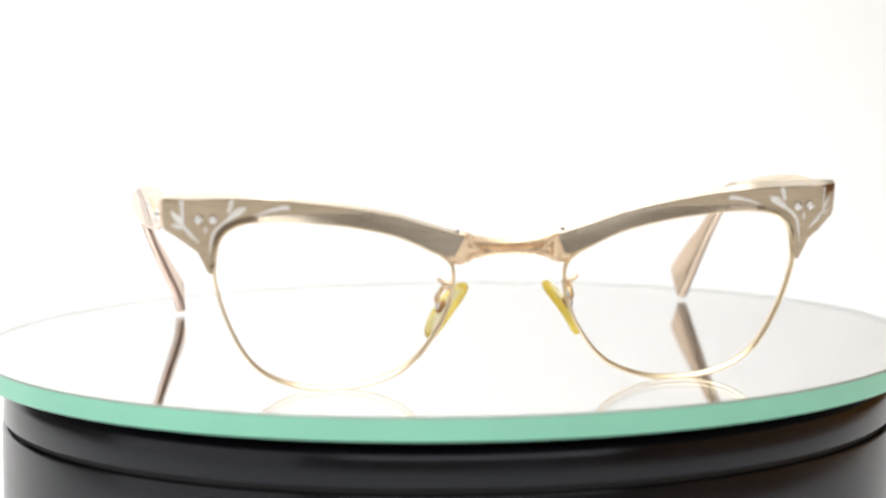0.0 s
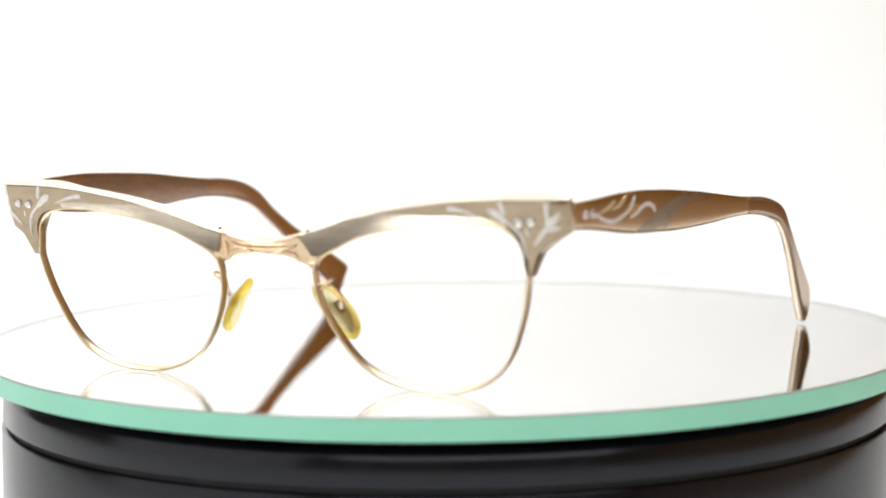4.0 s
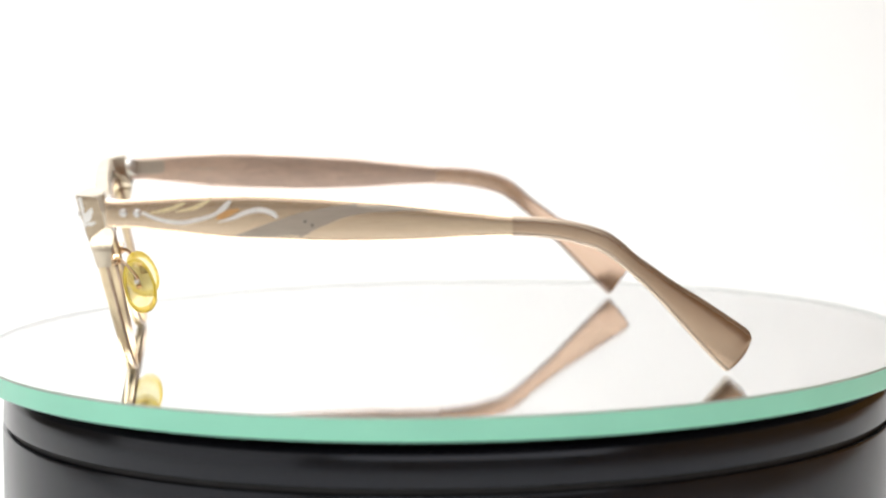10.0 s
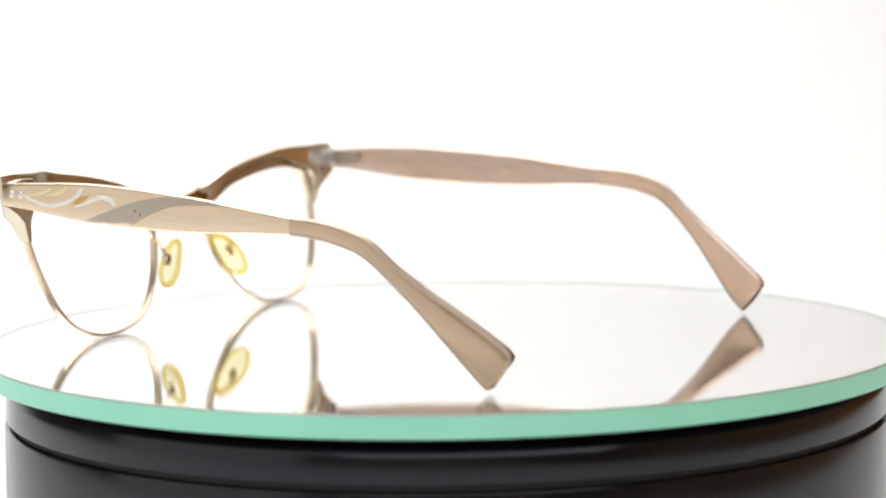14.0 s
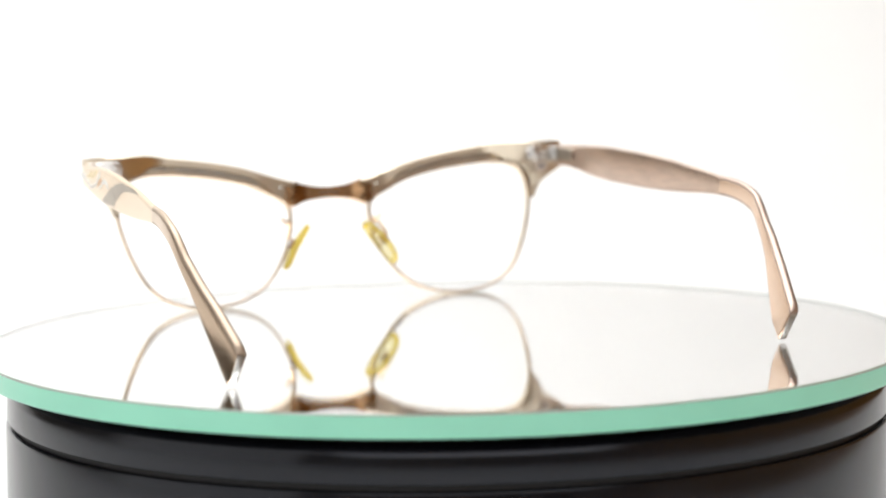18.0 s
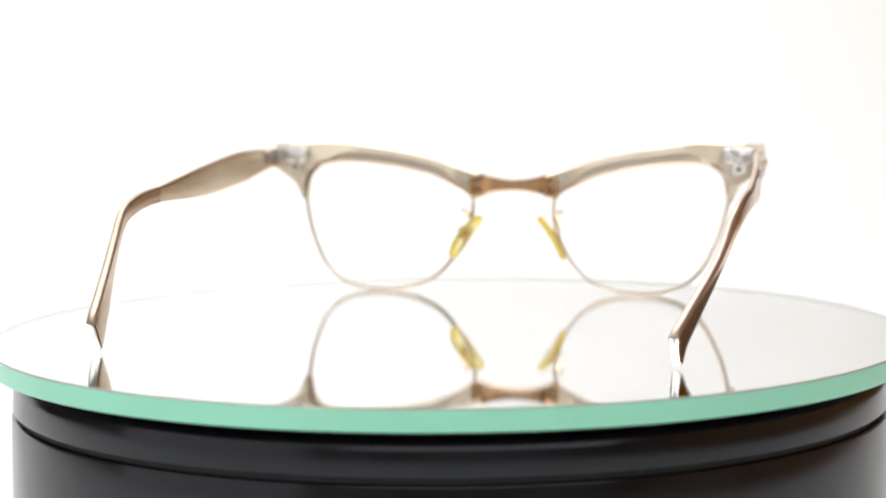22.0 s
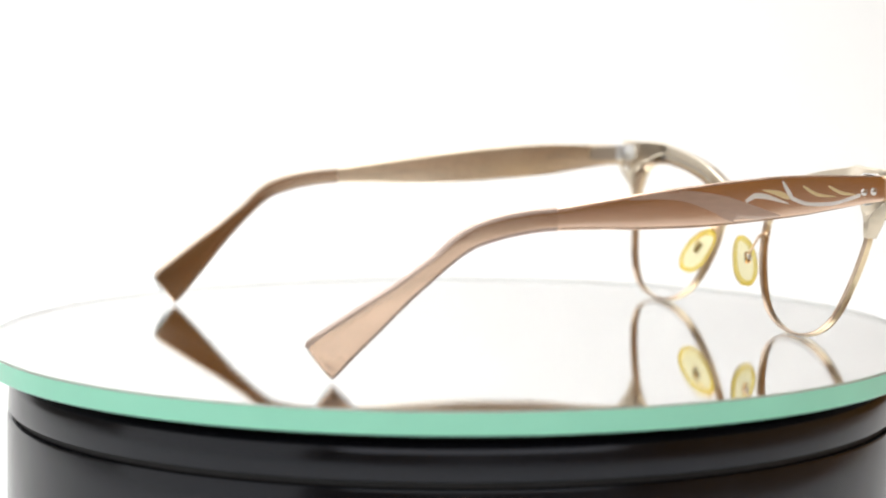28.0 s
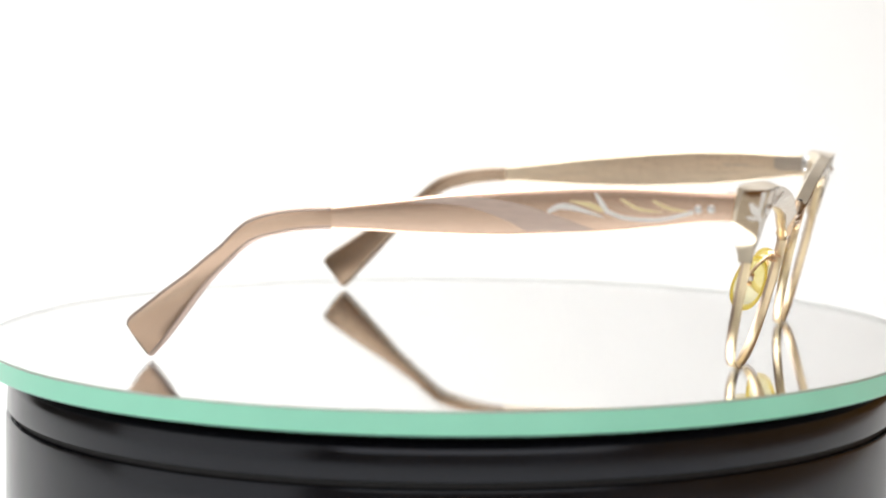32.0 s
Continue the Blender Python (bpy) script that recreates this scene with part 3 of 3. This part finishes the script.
    for y, z in rivets:
        part("rivet", dome(on(y, z, 0), (s, 0, 0), 0.86, 0.42), SILVER, arm, "polished domed rivet")
    for name, pts, w in silver:
        part(name, stroke(pts, w, on, 0.16), ENGRAVED, arm, "bright-cut silver engraving")
    for pts in gilt:
        part("engraved_blade", stroke(pts, [0.06, 0.3, 0.44, 0.42, 0.2], on, 0.14), GILT, arm, "gilt engraved blade")
    part("bud", stroke(bud, bud_w, on, 0.1), AMBER if s > 0 else GILT, arm, "small leaf-shaped bud")
    marks = bmesh.new()
    for k, (y, w) in enumerate(((21.0, 0.8), (22.2, 0.5), (23.1, 0.9), (24.4, 0.6), (25.4, 0.9), (26.7, 0.5))):
        x = outer_x(s, y) - 1.62
        q = [Vector((s * x, y, 35.6)), Vector((s * x, y + w, 35.6)), Vector((s * x, y + w, 36.0)), Vector((s * x, y, 36.0))]
        loft([q, [p - Vector((s * 0.05, 0, 0)) for p in q]], True, marks)
    part("stamp_mark", marks, STRIPE[1], arm, "row of small stamped bars")
    if s > 0:
        for y, z in ((43.8, 33.7), (45.2, 32.9)):
            part("pit_mark", dome(on(y, z, 0), (s, 0, 0), 0.3, 0.1), STEEL, arm, "small dark pit")
    return arm


def hinge(s, parent):
    """A riveted plate behind the brow, with its barrels and the lower patch."""
    def behind(x, z, h):
        p = front(x, z, depth_at(x, z) + h)
        return side(s, p)
    outline = []
    for i in range(24):
        a = 2 * math.pi * i / 24
        c, d = math.cos(a), math.sin(a)
        outline.append((60.6 + 4.0 * math.copysign(abs(c) ** 0.5, c), 36.7 + 2.0 * math.copysign(abs(d) ** 0.6, d)))
    rings = []
    for h, k in ((-0.4, 1.0), (0.55, 1.0), (0.8, 0.9)):
        rings.append([behind(60.6 + (x - 60.6) * k, 36.7 + (z - 36.7) * k, h) for x, z in outline])
    body = part("hinge", loft(rings), SILVER, parent, "polished silver riveted hinge")
    for x in (58.6, 61.4):
        part("rivet", dome(behind(x, 36.7, 0.78), (0, 1, 0.26), 0.7, 0.4), SILVER, body)
    for i in range(5):
        z = 34.7 + i * 0.84
        bm = turned([(0, 0.05), (1.0, 0.05), (1.15, 0.18), (1.15, 0.66), (1.0, 0.79), (0, 0.79)], 16, None, Matrix.Translation((s * 64.9, 6.1, z)))
        part("knuckle", bm, SILVER, body)
    part("hinge_screw", turned([(0, 0), (0.8, 0), (0.8, 0.3), (0.55, 0.5), (0, 0.55)], 16, None, Matrix.Translation((s * 64.9, 6.1, 38.4))), RUST, body, "dark red screw head")
    leaf = []
    for y in (5.4, 8.0, 13.0, 14.2):
        h = 1.9 if y < 14 else 1.3
        x = outer_x(s, y) - 1.6
        leaf.append([Vector((s * (x + 0.3), y, 36.6 - h)), Vector((s * (x + 0.3), y, 36.6 + h)), Vector((s * (x - 0.75), y, 36.6 + h - 0.2)), Vector((s * (x - 0.75), y, 36.6 - h + 0.2))])
    part("hinge_leaf", loft(leaf), STRIPE[1], body)
    corners = ((59.2, 31.6), (62.0, 32.0), (62.2, 34.3), (59.0, 34.4))
    part("lower_patch", loft([[behind(x, z, -0.4) for x, z in corners], [behind(x, z, 0.3) for x, z in corners]]), SILVER, body, "bright square solder patch")
    part("rivet", dome(behind(60.6, 33.1, 0.3), (0, 1, 0.26), 0.6, 0.35), STEEL, body, "small dark rivet")
    return body


def eyeglasses():
    thing = tagged(new("eyeglasses"), "vintage cat-eye eyeglasses, taupe aluminium brows, gold wire rims, copper temples", "eyeglasses")
    for s in (-1, 1):
        bar = brow_bar(s, thing)
        brow_decoration(s, bar)
        retaining_strip(s, bar)
        eyewire(s, thing)
        nose_pad(s, thing)
        temple(s, thing)
        hinge(s, thing)
    bridge(thing)
    return thing


# ---- the mirror plate and the turntable ----
def mirror_plate():
    """A round plate of clear glass, silvered below, with a ground edge."""
    R, T, D = 107.0, 4.8, 3.0
    bm = turned([(0, 0), (R, 0), (R, -D), (0, -D)], 256)
    for f in bm.faces:
        z = f.calc_center_median().z
        f.material_index = 0 if z > -0.01 else (1 if z < -D + 0.01 else 2)
    ob = part("mirror_plate", bm, [GLASS, MIRROR, FROST], None, angle=20)
    band = bmesh.new()
    rows = [[band.verts.new((r * math.cos(2 * math.pi * k / 256), r * math.sin(2 * math.pi * k / 256), z)) for k in range(256)]
            for r, z in ((R + 0.02, -0.02), (R + 0.05, -0.05), (R + 0.35, -0.4), (R + 0.35, -T + 0.3), (R + 0.05, -T))]
    for i, (a, b) in enumerate(zip(rows, rows[1:] + rows[:1])):
        for k in range(256):
            band.faces.new((a[k], a[(k + 1) % 256], b[(k + 1) % 256], b[k])).material_index = 1 if i == 1 else 0
    part("ground_edge", band, [MINT, CHAMFER], ob, "mint-green ground glass edge", angle=20)
    part("backing", turned([(0, -D - 0.03), (R, -D - 0.03), (R, -T), (0, -T)], 160), GROOVE, ob, "black backing under the silvering")
    return tagged(ob, "round mirror plate of thick glass with a mint-green ground edge", "mirror plate")


def turntable():
    thing = tagged(new("turntable"), "round glossy black plastic display turntable under the mirror plate", "turntable")
    part("neck", turned([(0, -0.05), (99.0, -0.05), (99.0, -2.4), (0, -2.4)], 160), GROOVE, thing, "recessed black neck under the plate", angle=30)
    lip = turned([(0, -2.0), (99.2, -2.0), (100.3, -2.2), (101.0, -2.75), (101.5, -3.6), (101.8, -4.8), (101.95, -7.0), (102.1, -9.3), (102.05, -9.8), (101.7, -10.05), (0, -10.1)], 200)
    part("top_rim", lip, BLACK, thing, angle=30)
    part("groove", turned([(0, -10.0), (101.0, -10.0), (101.0, -11.4), (0, -11.4)], 160), GROOVE, thing, "dark recessed joint", angle=30)
    body = turned([(0, -11.2), (101.8, -11.2), (102.2, -11.4), (102.35, -11.9), (102.7, -40), (102.0, -41.5), (0, -41.5)], 200)
    part("drum", body, BLACK, thing, angle=30)
    for k in range(4):
        a = math.pi / 4 + k * math.pi / 2
        part("foot", turned([(0, -41.4), (7, -41.4), (7, -44.5), (6.3, -45), (0, -45)], 20, None, Matrix.Translation((78 * math.cos(a), 78 * math.sin(a), 0))), GROOVE, thing, "black rubber foot")
    return thing


# ---- the setting ----
TABLE = -0.0512


def backdrop():
    """A seamless white paper sweep, from the table up behind the turntable."""
    line = [(-1.3, 0.0), (-0.5, 0.0), (0.2, 0.0), (0.55, 0.0)]
    for k in range(1, 13):
        a = k / 12 * math.pi / 2 * 0.97
        line.append((0.55 + 0.5 * math.sin(a), 0.5 - 0.5 * math.cos(a)))
    line += [(1.09, 0.9), (1.12, 1.6)]
    bm = bmesh.new()
    rows = [[bm.verts.new((x, y, TABLE + z + d)) for x in np.linspace(-1.15, 0.45, 12)] for d in (0.0, -0.003) for y, z in line]
    n = len(line)
    for block in (rows[:n], rows[n:]):
        for a, b in zip(block, block[1:]):
            for i in range(11):
                bm.faces.new((a[i], a[i + 1], b[i + 1], b[i]))
    ob = part("backdrop", bm, PAPER, None, unit=1, angle=60)
    return tagged(ob, "seamless white paper sweep behind the turntable", "backdrop", kind="structure")


def box(bm, lo, hi):
    a = [Vector((x, y, lo[2])) for x, y in ((lo[0], lo[1]), (hi[0], lo[1]), (hi[0], hi[1]), (lo[0], hi[1]))]
    return loft([a, [Vector((p.x, p.y, hi[2])) for p in a]], True, bm)


def room():
    W, R, B, F, H, G = 2.2, 1.45, 2.0, -2.4, 1.9, -0.80
    for name, lo, hi, mat in (("wall_left", (-W - 0.1, F, G), (-W, B, H), PLASTER), ("wall_right", (R, F, G), (R + 0.1, B, H), PANEL),
                              ("wall_back", (-W - 0.1, B, G), (R + 0.1, B + 0.1, H), PLASTER), ("wall_front", (-W - 0.1, F - 0.1, G), (R + 0.1, F, H), PAINT),
                              ("floor", (-W - 0.1, F - 0.1, G - 0.1), (R + 0.1, B + 0.1, G), WOOD), ("ceiling", (-W - 0.1, F - 0.1, H), (R + 0.1, B + 0.1, H + 0.1), PAPER)):
        tagged(part(name, box(bmesh.new(), lo, hi), mat, None, unit=1), "plain studio room surface", name.split("_")[0], kind="structure")
    thing = tagged(new("table"), "dark wooden table under the white paper sweep", "table")
    part("tabletop", box(bmesh.new(), (-1.3, -1.36, TABLE - 0.04), (1.3, 1.3, TABLE - 0.0035)), WOOD, thing, unit=1)
    for x in (-1.22, 1.22):
        for y in (-1.28, 1.22):
            part("leg", box(bmesh.new(), (x - 0.03, y - 0.03, G), (x + 0.03, y + 0.03, TABLE - 0.04)), WOOD, thing, unit=1)


room()
backdrop()
plate = mirror_plate()
drum = turntable()
glasses = eyeglasses()

# ---- motion: all three turn together about the turntable's axis ----
SPIN = -9.1857  # degrees a second
LEAN = Matrix((Vector((1, 0, -0.0017)).normalized(), Vector((0, 1, 0.00076)).normalized(), Vector((0.0017, -0.00076, 1)).normalized())).transposed().to_4x4()


def turning(rest):
    return [(k * 0.5, pose(0, 0, 0, 0, 0, SPIN * k * 0.5) @ rest) for k in range(65)]


def motions():
    seat = Matrix.Translation((0.00002, -0.00047, 0.0)) @ LEAN
    walk(plate, turning(seat))
    walk(drum, turning(seat @ pose(0, 0, -0.0048)))
    walk(glasses, turning(Matrix.Translation((0.01243, -0.07915, -0.0003)) @ LEAN @ pose(0, 0, 0, 0, 0, 8.271)))


motions()
